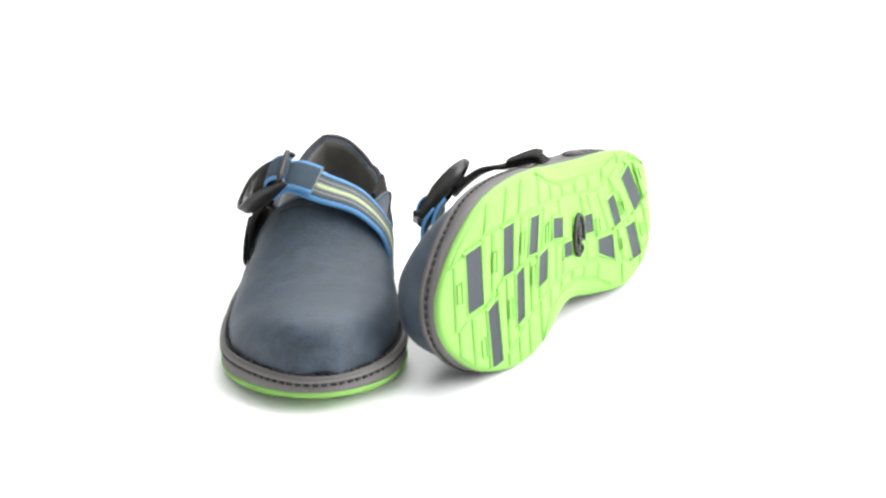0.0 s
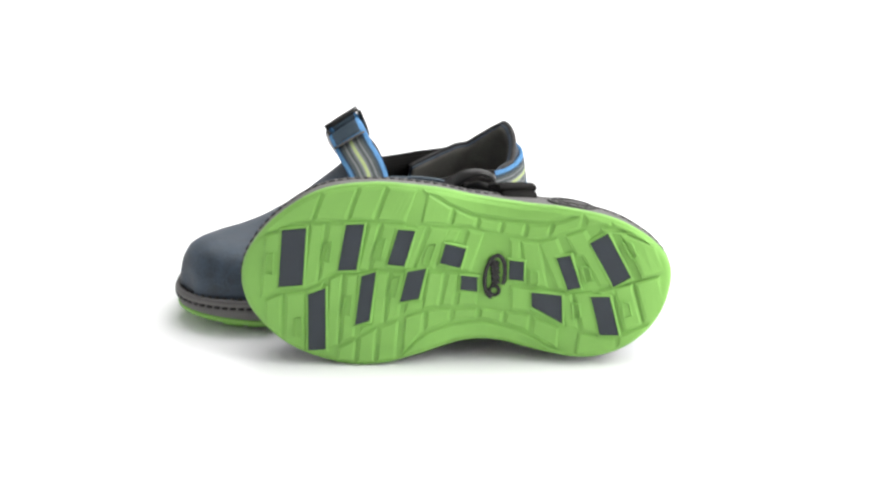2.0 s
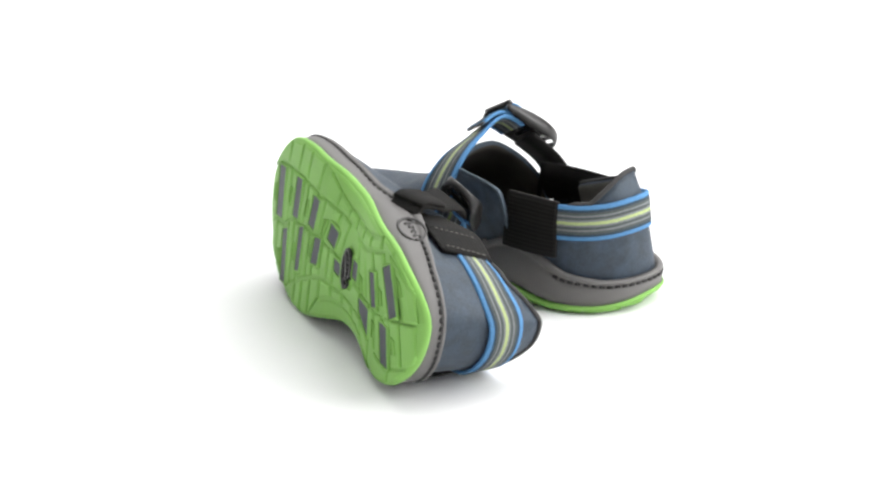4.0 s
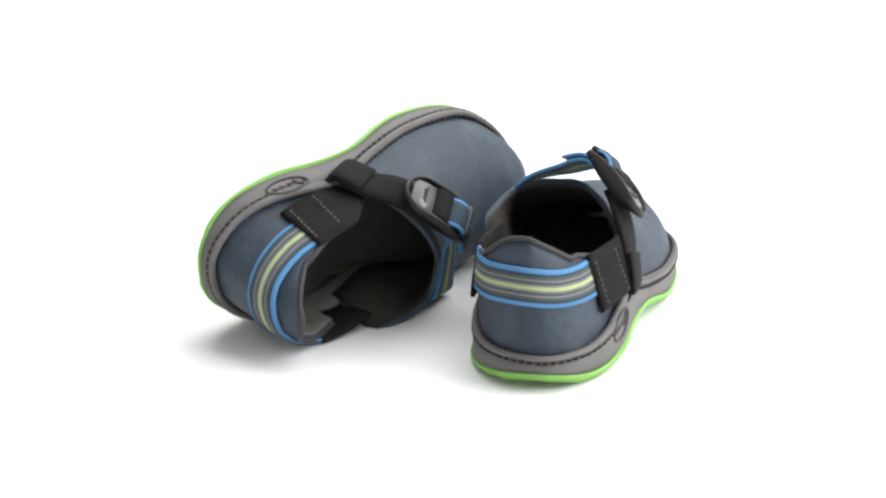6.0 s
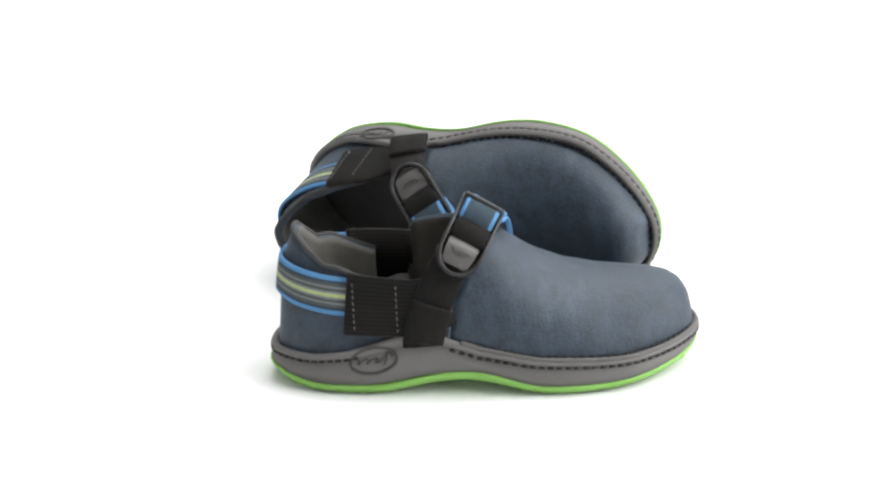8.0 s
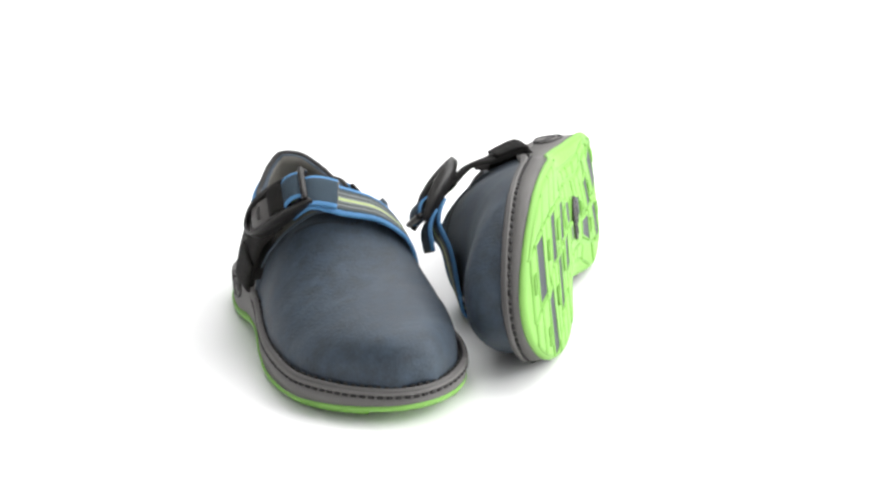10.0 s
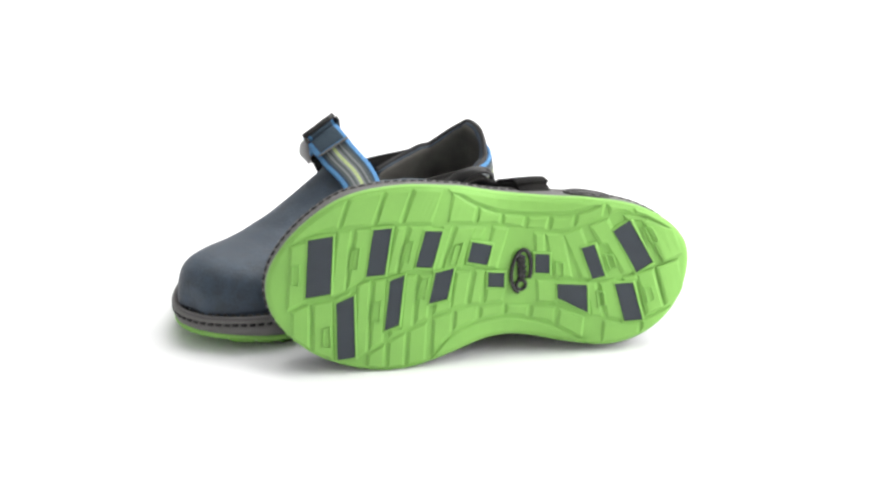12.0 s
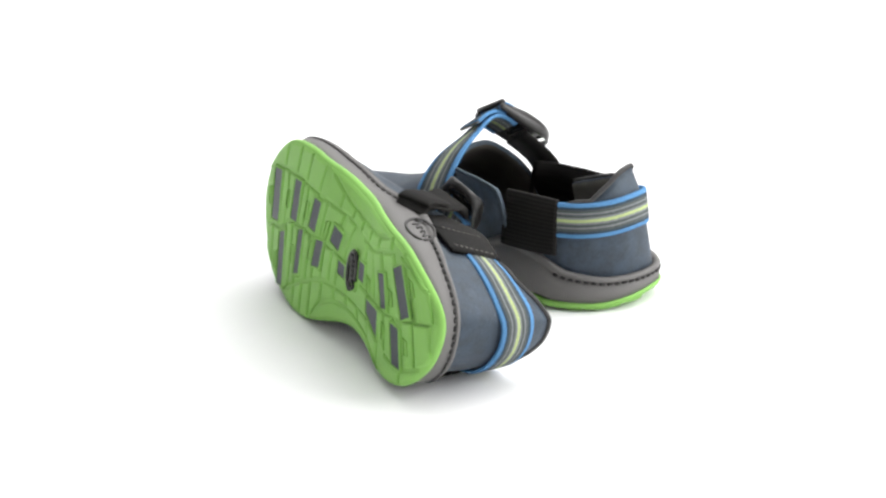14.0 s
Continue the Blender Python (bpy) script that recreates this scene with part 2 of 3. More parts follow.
def build_sole(shoe, sx):
    m = lambda x, y, z, k=1.0: (sx * x, y, z + spring(y) + waist(x, y) * (1 - k))
    # green outsole with a rounded lower edge and an upturned side wall
    rows = [[m(x * k, .13 + (y - .13) * k, .0013, 0) for x, y in ring(-.004)] for k in (.02, .25, .5, .75)]
    for z, off in ((.0013, -.004), (.0016, -.0014), (.0028, -.0004), (.0040, .0), (.0054, -.0002), (.0058, -.005)):
        rows.append([m(x, y, z, 0) for x, y in ring(off)])
    bm, grid = loft(rows, True)
    bm.faces.new(grid[0])
    outsole = part("outsole", bm, GREEN, shoe, "lime green rubber tread with recessed slate pads")
    # taupe midsole with a stitch groove under its lip
    rim = np.array([rim_height(y) + (.006 * max(0.0, 1 - abs(y - .092) / .045) if x > 0 else 0) for x, y in OUTLINE])
    bulge = np.array([max(0.0, 1 - abs(y - .078) / .05) for _, y in OUTLINE])
    flare = np.array([.0022 * min(1, max(0, (y - .18) / .04)) for _, y in OUTLINE])
    rows = []
    for k, off, b in ((0.16, -.010, 0), (0.17, -.003, 0), (0.22, -.0010, 0), (0.45, -.0014, 0), (0.77, -.0011, 0), (0.79, -.0021, 0), (0.84, -.0021, 0), (0.86, -.0010, 0),
                      (0.93, -.0007, 0), (0.975, -.0012, 0), (1.0, -.0028, 0), (0.985, -.0052, 0), (0.85, -.0065, 0), (0.55, -.008, 0)):
        xy = ring(off - b * bulge - 0.0012 * bulge * k + flare * k)
        rows.append([m(x, y, max(.0056, k * h), min(1, k * 1.1)) for (x, y), h in zip(xy, rim)])
    bm, grid = loft(rows, True)
    midsole = part("midsole", bm, MIDSOLE, shoe, "taupe grey rubber midsole, rising at the arch")
    # stitches lying in the groove
    groove = ring(-.0013 - .0012 * bulge + flare * .81)
    seam = ring(-.0050 + flare)
    bm, bm2 = bmesh.new(), bmesh.new()
    at = lambda line, t: line[int(t) % len(line)] * (1 - t % 1) + line[(int(t) + 1) % len(line)] * (t % 1)
    for i in range(0, len(groove), 2):
        q0, q1 = at(groove, i + .1), at(groove, i + 1.35)
        if not .052 < q0[1] < .108:
            h0, h1 = (.816 * rim_height(q[1]) for q in (q0, q1))
            tube([m(*q0, h0), m(*(q0 * .5 + q1 * .5), h0 * .5 + h1 * .5 + .0001), m(*q1, h1)], .0011, 5, bm=bm)
        q0, q1 = at(seam, i + .6), at(seam, i + 1.75)
        if q0[1] > .118:
            h = rim_height(q0[1])
            tube([m(*q0, h + .0002), m(*(q0 * .75 + q1 * .25), h + .0019), m(*(q0 * .25 + q1 * .75), h + .0019), m(*q1, rim_height(q1[1]) + .0002)], .0010, 5, bm=bm2)
    tagged(part("seam_stitching", bm2, THREAD, midsole, "small dark stitches along the toe leather"), kind="stuff")
    tagged(part("stitching", bm, THREAD, midsole, "dark stitches round the welt"), kind="stuff")
    # welt lip where the leather is sewn down
    idx = [i for i in range(len(OUTLINE)) if OUTLINE[i, 1] > .112]
    lip = [m(*(OUTLINE[i] - NORMAL[i] * (.0032 - flare[i])), rim[i] + .0001) for i in idx]
    part("welt_lip", tube(lip, .0018, 8), WELT_LIP, midsole, "pale grey rolled lip")
    # oval badge on the outer side of the midsole, with an embossed scrawl, both coloured as their shadow lines
    yc, zc = .061, .0225
    on = lambda y, z: m(edge(y, False, .0014), y, z + .14 * (y - yc))
    oval = [on(yc + .0142 * cos(a), zc + .0086 * sin(a)) for a in np.linspace(0, 2 * pi, 32, endpoint=False)]
    badge = part("badge", tube(oval, .0010, 6, True), EMBOSS, midsole, "oval moulded badge")
    part("badge_mark", tube([on(yc + .0105 - .020 * k + .0018 * cos(23 * k + 1), zc + (.0048 - .0032 * min(1, 3 * k)) * sin(27 * k + 1.5 * sin(6 * k))) for k in np.linspace(0, 1, 70)], .0006, 5), EMBOSS, badge)
    build_tread(outsole, sx)
    # footbed
    bed = ring(-.0075)
    bm = bmesh.new()
    rows = [[m(x, y, .0185) for x, y in bed]] + [[m(x * s, .12 + (y - .12) * s, .0185 - .0022 * (1 - s)) for x, y in bed] for s in (.85, .5, .1)]
    bm, grid = loft(rows, True, bm)
    bm.faces.new(grid[-1])
    part("footbed", bm, FOOTBED, shoe, "dark grey moulded footbed")


# lines that part the tread: the middle groove, the bounds of the pad rows and of the smooth arches
MID = ([.001, .033, .061, .101, .134, .152, .180, .210, .229, .249, .269], [.000, .0067, .0108, .0044, -.0046, -.0053, -.0057, -.0042, .0064, .0092, .0186])
UPPER = ([.012, .030, .045, .063, .083, .103, .123, .150, .190, .230, .262], [-.020, -.029, -.033, -.028, -.023, -.026, -.031, -.0345, -.038, -.0375, -.027])
LOWER = ([.010, .038, .067, .090, .120, .150, .165, .190, .212, .225, .250], [.030, .0405, .034, .024, .0195, .0195, .023, .033, .0445, .052, .046])
ARCH_OUT = ([.052, .063, .080, .103, .123, .138, .153], [-.0432, -.037, -.034, -.0355, -.039, -.046, -.0575])
ARCH_IN = ([.066, .076, .094, .119, .140, .158, .172], [.052, .0465, .0355, .0285, .030, .0365, .053])
SLANT = ([.03, .065, .095, .135, .17, .205, .24], [-.48, -.40, 0, .40, .30, .22, .12])


def build_tread(outsole, sx):
    def curve(c):
        return lambda y: float(np.interp(y, *c))

    mid, upper, lower = curve(MID), curve(UPPER), curve(LOWER)
    arch_out, arch_in = curve(ARCH_OUT), curve(ARCH_IN)
    rim_out, rim_in = (lambda y: float(edge(y, False, .0014))), (lambda y: float(edge(y, True, .0014)))

    def block(lo, hi, y0, y1, slant, gap=.0008, steps=4):
        """A lug between two curves and two slanted cuts."""
        rows = []
        for shrink, z in ((0, .0020), (.0002, .0008), (.0017, 0)):
            low, top = [], []
            for y in np.linspace(y0 + gap + shrink, y1 - gap - shrink, steps):
                c = 0.5 * (lo(y) + hi(y))
                for f, g, row in ((lo, 1, low), (hi, -1, top)):
                    yy = min(max(y + slant * (f(y) - c), .004), .2655)
                    x = min(max(f(yy) + g * (gap + shrink), rim_out(yy) + shrink), rim_in(yy) - shrink)
                    row.append((sx * x, yy, z))
            rows.append((low, top))
        bm, grid = loft([low + top[::-1] for low, top in rows], True)
        for k in range(steps - 1):
            g = grid[-1]
            bm.faces.new((g[k], g[k + 1], g[2 * steps - 2 - k], g[2 * steps - 1 - k]))
        for v in bm.verts:
            v.co.z += spring(v.co.y) + waist(v.co.x, v.co.y)
        part("lug", bm, GREEN, outsole, smooth=False)

    def row(lo, hi, cuts, pads, lean):
        """Lugs and pads from heel to toe; pads gives the two bounds of each cell that holds one."""
        for i, (a, b) in enumerate(zip(cuts, cuts[1:])):
            if i not in pads:
                block(lo, hi, a, b, lean * s((a + b) / 2))
                continue
            p, q = pads[i]
            for f, g in ((lo, lambda y: p), (lambda y: q, hi)):
                if g((a + b) / 2) - f((a + b) / 2) > .0035:
                    block(f, g, a, b, lean * s((a + b) / 2))

    s = curve(SLANT)
    # pad rows on the outer and on the inner side
    row(upper, mid, [.003, .0255, .0425, .0545, .063, .078, .0925, .1015], {1: (-.0255, .0045), 3: (-.0120, .0090), 6: (-.0100, .0025)}, 1)
    row(upper, mid, [.1195, .1315, .1415, .156, .1645, .1735, .1845, .193, .2035, .218, .2295, .2445, .258],
        {1: (-.0220, -.0085), 4: (-.0310, -.0095), 7: (-.0355, -.0055), 10: (-.0330, .0060)}, 1)
    row(mid, lower, [.003, .020, .0335, .0455, .059, .069, .0865, .1015], {2: (.0140, .0385), 5: (.0120, .0285)}, .4)
    row(mid, lower, [.1195, .1335, .143, .155, .168, .178, .188, .197, .2075, .218], {3: (-.0035, .0135), 6: (-.0025, .0285)}, .5)
    row(mid, rim_in, [.218, .230, .245, .258], {0: (.0080, .0490)}, .5)
    # slate pads, each a skewed block sunk in a green collar: middle, half length along and half width across, skew of its sides and of its ends
    for x, y, along, across, skew, shear in ((-.0145, .2375, .0079, .0187, .11, .10), (-.0212, .1998, .0059, .0149, .21, .02), (-.0204, .1682, .0054, .0114, .34, -.12),
                                             (-.0143, .1360, .0064, .0062, .33, -.28), (.0038, .1263, .0053, .0048, .09, -.14), (-.0041, .0963, .0047, .0062, .05, -.12),
                                             (-.0024, .0635, .0043, .0106, -.30, .20), (-.0101, .0373, .0056, .0144, -.50, .55), (.0277, .2236, .0057, .0203, .04, .39),
                                             (.0123, .1920, .0047, .0162, .17, .30), (.0041, .1616, .0060, .0099, .28, .16), (.0182, .0777, .0096, .0070, 0, -.35),
                                             (.0261, .0414, .0061, .0127, -.22, -.02)):
        taper = .32 if .07 < y < .08 else 0

        def quad(grow, z):
            out = []
            for u, v in ((-1, -1), (1, -1), (1, 1), (-1, 1)):
                px = x + v * (across * (1 - taper * u) + grow) + shear * u * along
                py = y + u * (along + grow) + skew * v * across
                px = min(px, rim_in(py) - .0012)
                out.append((sx * px, py, z + spring(py) + waist(px, py)))
            return out

        bm, grid = loft([quad(.0002, .0020), quad(.0002, .0002), quad(-.0006, -.0002)], True)
        bm.faces.new(grid[-1])
        pad = part("tread_pad", bm, PAD, outsole, "slate grey rubber pad", smooth=False)
        bm, _ = loft([quad(.0017, .0012), quad(.0013, 0), quad(.0005, -.0006), quad(.0001, -.0006), quad(0, .0006)], True)
        part("pad_collar", bm, GREEN, pad, "lime green raised edge", smooth=False)
    # rim lugs, outer then inner side
    for cuts in ([.010, .036, .053], [.160, .180, .1975, .220, .259]):
        for a, b in zip(cuts, cuts[1:]):
            block(rim_out, upper, a, b, .34 if a > .1 else -.12, steps=6)
    for cuts in ([.012, .034, .060], [.172, .186, .199, .212]):
        for a, b in zip(cuts, cuts[1:]):
            block(lower, rim_in, a, b, .1)
    # smooth arches and the small lugs along them
    block(rim_out, arch_out, .0535, .154, 0, steps=14)
    block(arch_in, rim_in, .067, .171, 0, steps=14)
    cuts = [.054, .074, .090, .105, .120, .136, .154]
    for a, b in zip(cuts, cuts[1:]):
        block(arch_out, upper, a, b, .2)
    cuts = [.070, .088, .105, .121, .138, .155, .170]
    for a, b in zip(cuts, cuts[1:]):
        block(lower, arch_in, a, b, .1)
    # outlined marks beside the pads
    for x, y, turn in ((-.0103, .2526, .1), (-.0183, .2151, .2), (-.0197, .182, .3), (-.0155, .151, .35), (.0168, .2037, .15), (.0051, .1735, .25), (.0313, .2358, .03),
                       (.0008, .085, 0), (-.0015, .0518, -.25), (-.0166, .0247, -.45), (.0223, .0592, -.1), (.022, .0274, -.2)):
        g, half = (1, .0068) if y > .11 else (-1, .0055)
        q = [(x + a, y + g * b + turn * a) for a, b in ((-half, -.0024), (-half + .0012, .0022), (half - .0012, .0022), (half, -.0024))]
        bm = tube([(sx * a, b, spring(b) + waist(a, b) - .0002) for a, b in q], .0007, 5, True)
        part("tread_mark", bm, GREEN, outsole)
    # oval badge in the waist of the tread
    oval = [(sx * (-.0007 + .0135 * cos(a)), .110 + .0062 * sin(a) + .002 * cos(a), .0012) for a in np.linspace(0, 2 * pi, 32, endpoint=False)]
    badge = part("badge", tube(oval[:27], .0014, 6), BLACK, outsole, "black oval badge")
    bm = bmesh.new()
    prism(bm, [(sx * x * .0150 - sx * .0007, .110 + y * .0070) for x, y in [(cos(a), sin(a)) for a in np.linspace(0, 2 * pi, 20, endpoint=False)]], .0036, .0020, .0006)
    part("badge_plate", bm, GREEN, badge, smooth=False)
    bm = tube([(sx * (-.0115 + .0165 * k), .1098 + .0022 * sin(34 * k), .0012) for k in np.linspace(0, 1, 60)], .0013, 5)
    tube([(sx * (.0085 + .0030 * cos(a)), .1105 + .0030 * sin(a), .0012) for a in np.linspace(0, 2 * pi, 14, endpoint=False)], .0012, 5, True, bm)
    part("badge_mark", bm, BLACK, badge)


def vamp_height(y):
    return -.003 + float(np.interp(y, [.080, .100, .118, .132, .150, .170, .190, .210, .228, .242, .253, .2605, .2655, .2680],
                                   [.106, .104, .101, .0952, .0828, .0697, .0615, .0575, .0565, .0562, .0548, .0505, .043, .0225]))


def vamp_point(y, a, sag=1.0):
    """On the toe leather: a runs from the outer welt (0) over the top to the inner welt (pi)."""
    y_in = min(y, .2680)
    xo, xi = edge(y_in, False, .0048), edge(y_in, True, .0058)
    base = rim_height(y) - .003 + spring(y)
    top = base + (vamp_height(y) - base) * sag
    c, s = cos(a), sin(a)
    back = float(np.interp(y, [.12, .18, .24], [1.0, .45, 0]))
    box = (.80 - .16 * (1 - back)) * (1 if c > 0 else 1 - .12 * min(1, back * 2) * c * c)
    k = math.copysign(abs(c) ** (.95 - .15 * (1 - back) - (0 if c > 0 else .12 * back)), c)
    mid, half = 0.5 * (xo + xi), 0.5 * (xi - xo)
    narrow = 1 - .12 * back * s
    front = float(np.interp(y, [.15, .19], [0, 1])) * min(1.0, max(0.0, -2 * c))
    x = mid - half * k * narrow + float(np.interp(y, [.12, .20, .25], [.016, .013, .001])) * s * (1 - .6 * front)
    if c < 0:
        x += .010 * back * min(1, 2 * s * abs(c))
    return x, y, base + (top - base) * s ** ((box + .14 * front) * (1 - 6 * (1 - sag) * min(1, max(0, -2 * c))))


def build_upper(shoe, sx, sag, taut):
    # toe leather
    count = 61
    rows = []
    for k in range(34):
        s = k / 33
        row = []
        for j in range(count):
            a = pi * j / (count - 1)
            back = float(np.interp(a, [0, .35, .9, pi / 2, 2.1, 2.3, 2.45, 2.58, 2.8, pi], [.107, .111, .126, .140, .137, .122, .107, .095, .092, .092]))
            y = back + (.2676 - back) * (1 - (1 - s) ** 1.6)
            x, y, z = vamp_point(y, a, sag)
            row.append((sx * x, y, z + .0028 * math.exp(-(y - back) / .007) * sin(a) ** 3))
        rows.append(row)
    bm, _ = loft(rows)
    vamp = part("vamp", bm, [LEATHER, DARK_LINING], shoe, "smooth navy nubuck toe leather")
    thick = vamp.modifiers.new("thickness", "SOLIDIFY")
    thick.thickness, thick.offset, thick.material_offset = .0026, -1.0 , 1
    # dark stitches along the throat
    bm = bmesh.new()
    for a in np.arange(.8, 2.25, .045):
        ends = []
        for b in (a, a + .013, a + .026):
            back = float(np.interp(b, [.35, .9, pi / 2, 2.1, 2.3], [.111, .126, .140, .137, .122])) + .006
            x, y, z = vamp_point(back, b, sag)
            ends.append((sx * x, y, z + .0015 * sin(b) ** 3))
        tube(ends, .0006, 5, bm=bm)
    tagged(part("throat_stitching", bm, THREAD, vamp, "dark stitches along the throat"), kind="stuff")
    # raw pale edge round the throat
    edge_line = [Vector(p) for p in rows[0]]
    part("throat_edge", tube(edge_line, .0011, 6), material("raw_leather_edge", (0.052, 0.073, 0.092), .8), vamp, "pale raw leather edge")
    # heel leather, with a higher tab at the back
    idx = [i for i in range(len(OUTLINE)) if OUTLINE[i, 1] < .074]
    order = [i for i in idx if i > 120] + [i for i in idx if i <= 120]
    rows = []
    for s in np.linspace(0, 1, 12):
        row = []
        for i in order:
            x, y = OUTLINE[i]
            top = heel_top(x, y)
            z = .016 + (top - .016) * s
            inset = heel_inset(z, NORMAL[i, 0])
            row.append((sx * (x - NORMAL[i, 0] * inset + heel_shift(z)), y - NORMAL[i, 1] * inset, z))
        rows.append(row)
    bm, _ = loft(rows)
    counter = part("heel_counter", bm, [LEATHER, LINING], shoe, "navy leather heel with a grey padded lining")
    thick = counter.modifiers.new("thickness", "SOLIDIFY")
    thick.thickness, thick.offset, thick.material_offset = .0042, -1.0, 1
    part("collar", tube([Vector(p) for p in rows[-1]], .0017, 8), FOOTBED, counter, "dark grey rolled collar")
    # striped band round the heel
    path, out = [], []
    for i in order:
        x, y = OUTLINE[i]
        if y > (.049 if x < 0 else .056):
            continue
        inset = heel_inset(.063, NORMAL[i, 0]) - .0018
        zc = float(np.interp(x, [-.042, .006, .054], [.0590, .0680, .0635])) - .0008
        path.append((sx * (x - NORMAL[i, 0] * inset + heel_shift(zc)), y - NORMAL[i, 1] * inset, zc))
        out.append((sx * NORMAL[i, 0], NORMAL[i, 1], .14 + (.2 if NORMAL[i, 0] < 0 else -.04) * NORMAL[i, 0] ** 2))
    picks = np.linspace(0, len(path) - 1, 8).round().astype(int)
    path, out = [path[i] for i in picks], [out[i] for i in picks]
    part("heel_strap", strip(spline(path, 60), spline(out, 60), .0238, .0022), WEBBING, shoe, "blue, grey and lime striped heel webbing")
    # black elastic panels at both sides
    for inner in (False, True):
        path, out, flare = [], [], []
        y0, y1 = (.046, .092) if not inner else (.052, .094)
        for y in np.linspace(y0, y1, 16):
            u = (y - y0) / (y1 - y0)
            inset = (heel_inset(.058) - .0025) * (1 - u) + (.0045 if inner else .0085) * u
            low = 0 if inner else max(0.0, (u - .58) / .42)
            path.append((sx * (edge(y, inner, inset) + heel_shift(.058) * (1 - u)), y, .0575 if inner else .0550 - .008 * low))
            out.append((sx * (1 if inner else -1), 0, (.14 + .04 * u) if inner else (.30 - .1 * u)))
            flare.append(.038 + (.001 * sin(pi * u) if inner else .003 * u - .017 * low))
        if taut and not inner:
            # stretched forward under the toe leather
            run = spline([(-.0270, .046, .0550), (-.0350, .068, .0550), (-.0395, .086, .0550), (-.0390, .098, .0565), (-.0335, .111, .0585)], 16)
            path = [(sx * x, y, z) for x, y, z in run]
            out = [(-sx, 0, .30 + .08 * u) for u in np.linspace(0, 1, 16)]
            flare = list(np.linspace(.038, .033, 16))
        part("elastic_panel", strip(path, out, .04, .0028, flare), BLACK_WEB, shoe, "black ribbed elastic side panel")
        if inner:
            continue
        # two rows of stitches across the panel
        bm = bmesh.new()
        for x, y, z in (path[1], path[7]):
            for dz in np.arange(-.014, .0145, .0036):
                off = .0021 + .31 * -dz
                tube([(x - sx * off, y, z + dz), (x - sx * (off - .0006), y, z + dz + .002)], .0004, 4, bm=bm)
        tagged(part("panel_stitching", bm, LINING, shoe, "pale stitches on the side panel"), kind="stuff")


def heel_top(x, y):
    """Upper edge of the heel leather, with a rounded tab at the back."""
    side = float(np.interp(y, [0, .036, .05, .07, .09], [.0765, .0755, .071, .064, .056]))
    return side + (.0172 * max(0.0, 1 - abs((x - .006) / .039) ** 2.4) ** .9 if y < .05 else 0)


def heel_shift(z):
    """The heel leans to the inner side towards its top."""
    return .008 * min(1.0, max(0.0, (z - .02) / .06))


def heel_inset(z, nx=1.0):
    """How far the heel leather stands in from the sole's edge; it leans in more at the sides."""
    flank = float(np.interp(z, [.016, .030, .05, .075, .097], [.0060, .0070, .0095, .0150, .020]))
    back = float(np.interp(z, [.016, .030, .05, .075, .097], [.0060, .0068, .0085, .0115, .0195]))
    return back + (flank - back) * min(1, abs(nx)) ** 2


STRAP_OUT = [(1, 0, .1), (.95, 0, .2), (.85, .05, .45), (.72, .1, .64), (.45, .3, .8), (-.1, .5, .8), (-.7, .18, .6), (-.95, .02, .3), (-1, 0, .1)]


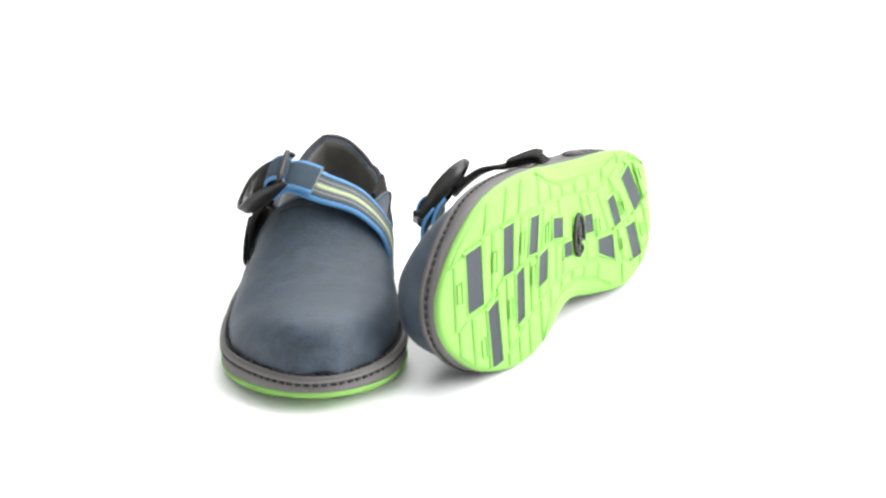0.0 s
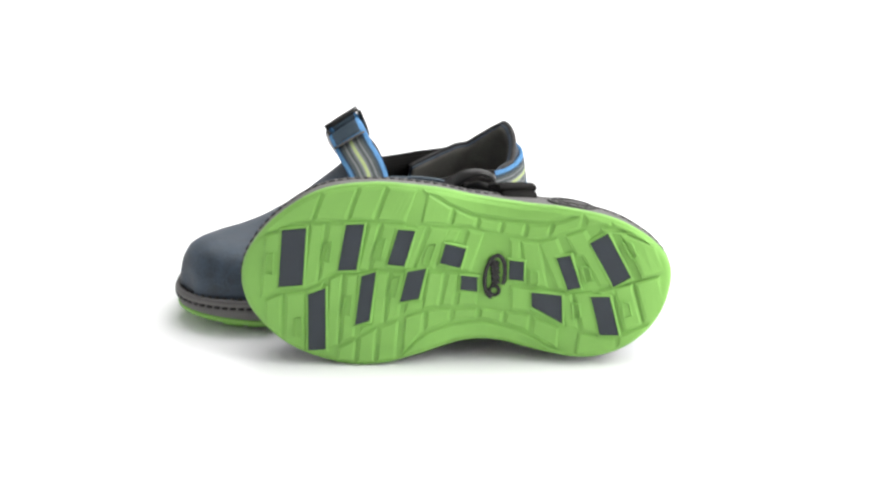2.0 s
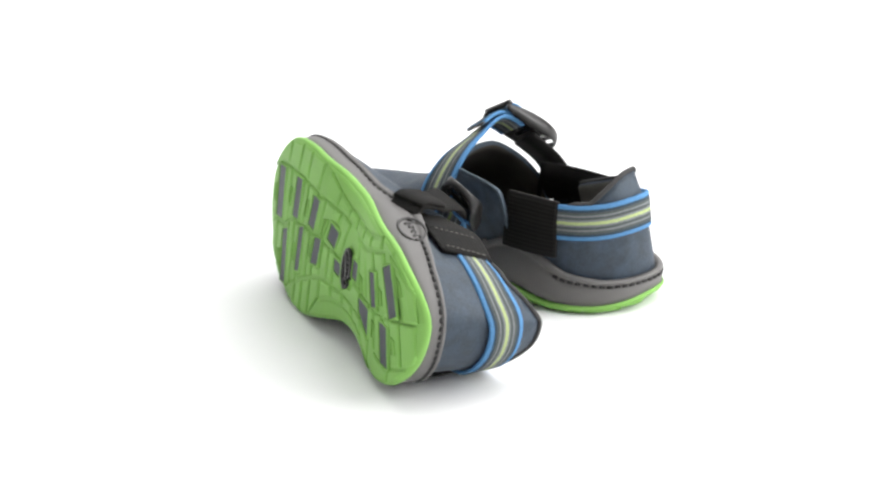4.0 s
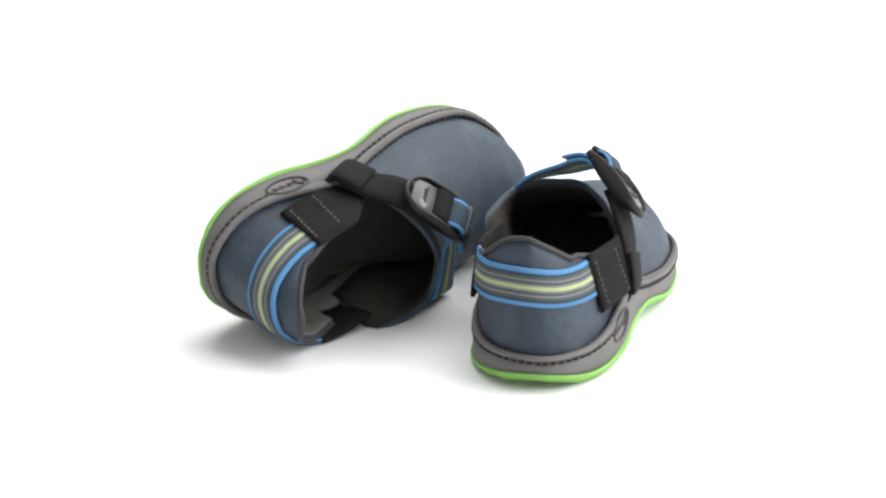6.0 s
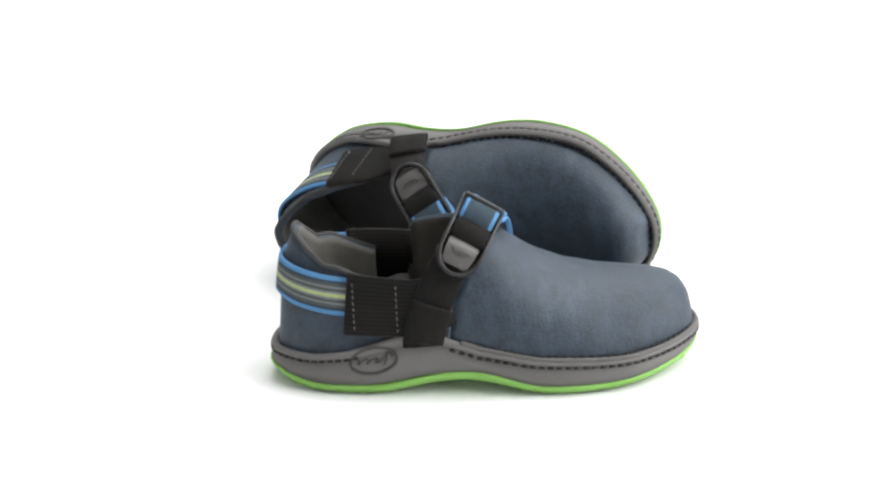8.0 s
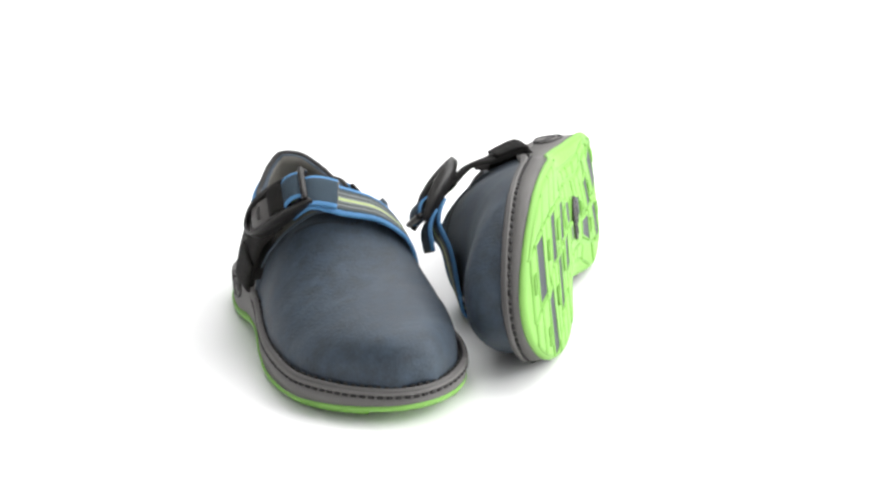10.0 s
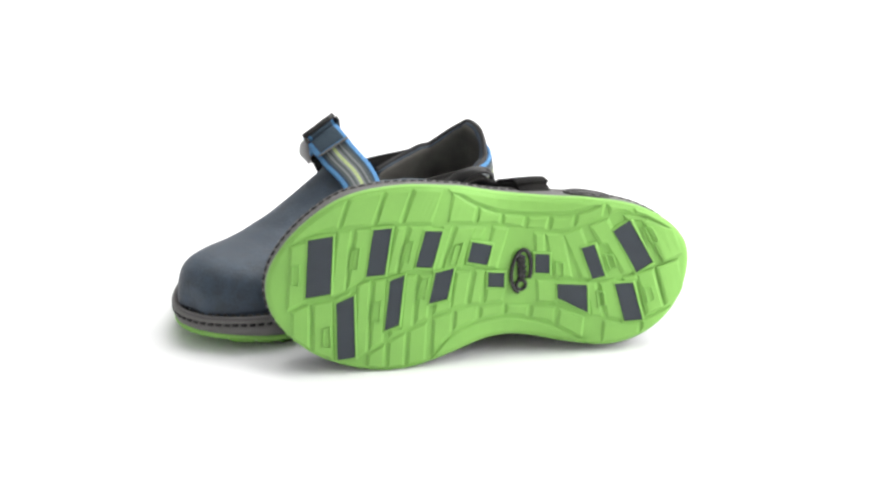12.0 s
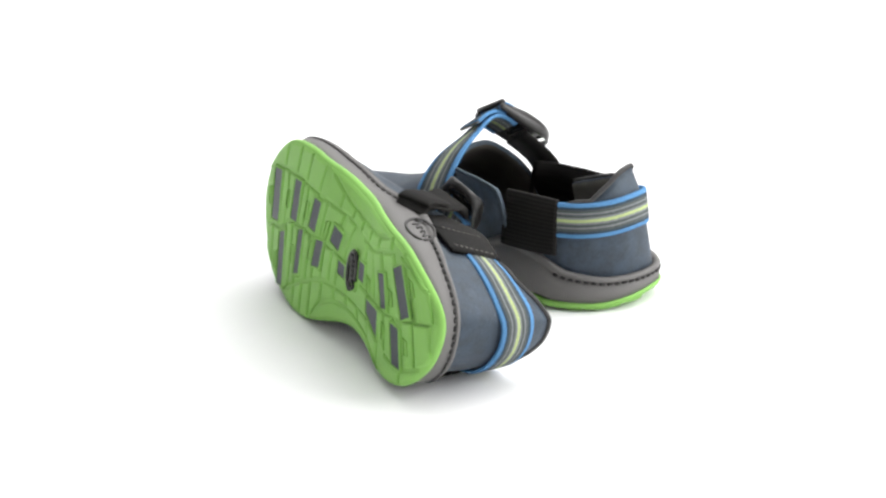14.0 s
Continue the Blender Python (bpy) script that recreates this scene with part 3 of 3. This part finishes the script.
def build_strap(shoe, sx, path, buckle, curl):
    """The instep strap from the outer midsole over the toe leather to the inner welt; places in (outer, y, z)."""
    n = 100
    pts = spline([(-sx * x, y, z) for x, y, z in path], n)
    out = spline([(-sx * x, y, z) for x, y, z in STRAP_OUT], n)
    p0, p1 = (Vector((-sx * x, y, z)) for x, y, z in buckle)
    i0, i1 = (int(np.linalg.norm(pts - np.array(p), axis=1).argmin()) for p in (p0, p1))
    half = i0 + (i1 - i0) // 2
    part("strap_loop", strip(pts[:half], out[:half], .024, .0032), BLACK_WEB, shoe, "black ribbed webbing loop on the midsole")
    fold = pts[2:14] + out[2:14] * .003
    part("loop_fold", strip(fold, out[2:14], .0250, .0026), BLACK_WEB, shoe, "stitched fold of black webbing")
    part("instep_strap", strip(pts[half + 4:], out[half + 4:], .0250, .0022), WEBBING, shoe, "blue, grey and lime striped instep webbing")
    # free end doubled back over the strap
    a, b = i1 - 3, i1 + 9
    lift = out[a:b] * (.0028 + np.linspace(0, curl, b - a)[:, None])
    part("strap_end", strip(pts[a:b] + lift, out[a:b], .0240, .0024), NAVY_WEB, shoe, "navy strap end with blue edges")
    tip, across = Vector((pts[b - 1] + lift[-1]).tolist()), Vector(out[b - 1]).cross(Vector(pts[b - 1] - pts[b - 2])).normalized()
    part("end_seam", tube([tip + across * v for v in np.linspace(-.0118, .0118, 8)], .0009, 6), LINING, shoe, "pale frayed seam across the strap end")
    # buckle: a leaf-shaped frame round a pull tab, with bars between its walls
    ax = (p1 - p0).normalized()
    o = Vector(out[(i0 + i1) // 2])
    o = (o - o.dot(ax) * ax).normalized()
    sd = ax.cross(o)
    L, hw = (p1 - p0).length, .0130
    at = lambda u, v, w: p0 + ax * (u * L) + sd * v + o * (w + .002)
    way = [(u, hw) for u in np.linspace(1.03, .30, 12)] + [(.30 - .30 * sin(t), hw * cos(t)) for t in np.linspace(.15, pi - .15, 15)] + [(u, -hw) for u in np.linspace(.30, 1.03, 12)]
    rows = []
    for i, (u, v) in enumerate(way):
        (u0, v0), (u1, v1) = way[max(0, i - 1)], way[min(len(way) - 1, i + 1)]
        d = Vector(((u1 - u0) * L, v1 - v0)).normalized()
        nu, nv = d.y * .0012, -d.x * .0012
        top, low = .0022 + .0050 * sin(pi * min(1, max(0, u * .9 + .05))), -.0012 - .0030 * sin(pi * min(1, max(0, u)))
        q = lambda g, w, f: at(u + g * nu / L * f, v + g * nv * f, w)
        rows.append([q(-1, low, .7), q(-1, top - .0006, 1), q(-.5, top, 1), q(.5, top, 1), q(1, top - .0006, 1), q(1, low, .7)])
    bm, grid = loft(rows, True)
    bm.faces.new(grid[0][::-1]), bm.faces.new(grid[-1])
    ob = part("buckle", bm, BLACK, shoe, "black plastic ladder buckle")
    for u, w in ((.44, .0018), (.72, .003), (1.0, .0048)):
        part("crossbar", tube([at(u, v, w) for v in np.linspace(-hw, hw, 6)], .0021, 8), BLACK, ob)
    rows = []
    for u, w, v in ((.10, .0015, .0062), (.14, .0030, .0086), (.28, .0042, .0098), (.42, .0044, .0098), (.44, .0034, .0096), (.42, .0006, .0094), (.12, .0002, .0070)):
        rows.append([at(u, f * v, w + .0006 * (1 - f * f)) for f in np.linspace(-1, 1, 8)])
    bm, _ = loft(rows + rows[:1])
    plate = part("tab_plate", bm, PLATE, ob, "smoke grey plate of the buckle")
    bm = bmesh.new()
    tube([at(.27 + .035 * sin(22 * k), -.0055 + .011 * k, .0050) for k in np.linspace(0, 1, 40)], .0004, 5, bm=bm)
    part("plate_mark", bm, EMBOSS, plate)
    for u, r, mat in ((.57, .0046, BLACK_WEB), (.83, .0050, NAVY_WEB)):
        turn = np.linspace(-.6, pi + .6, 16)
        part("webbing_wrap", strip([at(u - r * 1.55 / L * cos(t), 0, .0026 + r * sin(t)) for t in turn], [ax * (-cos(t)) + o * (sin(t) + .01) for t in turn], .0218, .0016), mat, ob)


def build_shoe(name, sx, path, buckle, curl, sag, taut, label):
    shoe = tagged(new(name), label, "shoe", "pair of shoes")
    build_sole(shoe, sx)
    build_upper(shoe, sx, sag, taut)
    build_strap(shoe, sx, path, buckle, curl)
    return shoe


# ---- setting ----
def slab(name, x0, x1, y0, y1, z0, z1, mat, label):
    bm = bmesh.new()
    bmesh.ops.create_cube(bm, size=1)
    for v in bm.verts:
        v.co = (x0 + (v.co.x + .5) * (x1 - x0), y0 + (v.co.y + .5) * (y1 - y0), z0 + (v.co.z + .5) * (z1 - z0))
    return tagged(part(name, bm, mat, None, smooth=False), label, name.split("_")[0], kind="structure")


slab("floor", -3, 3, -3, 4, -.1, 0, WHITE, "seamless matt white studio floor")
slab("wall_north", -3, 3, 4, 4.1, 0, 2.8, WALL, "plain grey studio wall")
slab("wall_south", -3, 3, -3.1, -3, 0, 2.8, WALL, "plain grey studio wall")
slab("wall_east", 3, 3.1, -3, 4, 0, 2.8, WALL, "plain grey studio wall")
slab("wall_west", -3.1, -3, -3, 4, 0, 2.8, WALL, "plain grey studio wall")
slab("ceiling", -3, 3, -3, 4, 2.8, 2.9, WALL, "plain grey studio ceiling")

# ---- the pair ----
standing = build_shoe("clog", -1, [(.042, .091, .030), (.0445, .092, .038), (.0420, .0975, .056), (.0375, .106, .0735), (.027, .121, .0905), (.013, .133, .1040),
                                   (-.008, .139, .0975), (-.030, .143, .0885), (-.046, .147, .071), (-.0495, .149, .053), (-.049, .150, .028)],
                      ((.046, .108, .0775), (.013, .133, .1080)), .002, 1.0, True, "navy leather clog standing upright, strap buckled high over the instep")
leaning = build_shoe("clog", 1, [(.043, .093, .030), (.048, .096, .037), (.0440, .104, .054), (.0415, .115, .071), (.029, .134, .084), (.015, .149, .0885),
                                 (.000, .154, .0820), (-.024, .156, .0785), (-.0440, .156, .0740), (-.0505, .155, .0560), (-.0490, .154, .030)],
                     ((.047, .114, .077), (.016, .150, .0960)), .009, .96, False, "navy leather clog lying on its side, green tread facing out")

GROUND = .0538
STANDING = pose(-.1075, .0993, .0009, 0, 0, 180 + 11.5)
X, Y, Z = Vector((0.1030, -0.0341, -0.9941)), Vector((-0.4056, -0.9140, -0.0106)), Vector((-0.9082, 0.4043, -0.1079))
LEANING = Matrix(((X.x, Y.x, Z.x, 0.1364), (X.y, Y.y, Z.y, 0.0989), (X.z, Y.z, Z.z, 0.0053 + GROUND), (0, 0, 0, 1)))

# turn of the table, degrees at seconds
TURN = [(0, -8.6), (.5, -24.4), (1, -38.2), (1.5, -54.3), (2, -68.9), (2.5, -84.7), (3, -100), (3.2, -106), (5.3, -179.6), (5.5, -186.6), (6, -204.1),
        (6.5, -222), (7, -240.5), (7.2, -247.7), (9.3, -321.6), (9.5, -329), (10, -347.7), (10.5, -364.6), (11, -382.2), (11.5, -399.2), (12, -416.9),
        (12.5, -433.9), (13, -452), (13.5, -470.3), (14, -489.6)]


def turn_at(t):
    """Between two rows along a smooth curve."""
    ts, vs = np.array(TURN).T
    slopes = np.gradient(vs, ts)
    i = int(np.clip(np.searchsorted(ts, t) - 1, 0, len(ts) - 2))
    h = ts[i + 1] - ts[i]
    s = (t - ts[i]) / h
    return ((2 * s ** 3 - 3 * s * s + 1) * vs[i] + (s ** 3 - 2 * s * s + s) * h * slopes[i] + (3 * s * s - 2 * s ** 3) * vs[i + 1] + (s ** 3 - s * s) * h * slopes[i + 1])


def motions():
    times = [k / 10 for k in range(141)]
    for shoe, rest in ((standing, STANDING), (leaning, LEANING)):
        walk(shoe, [(t, pose(0, 0, 0, 0, 0, turn_at(t)) @ rest) for t in times])


motions()
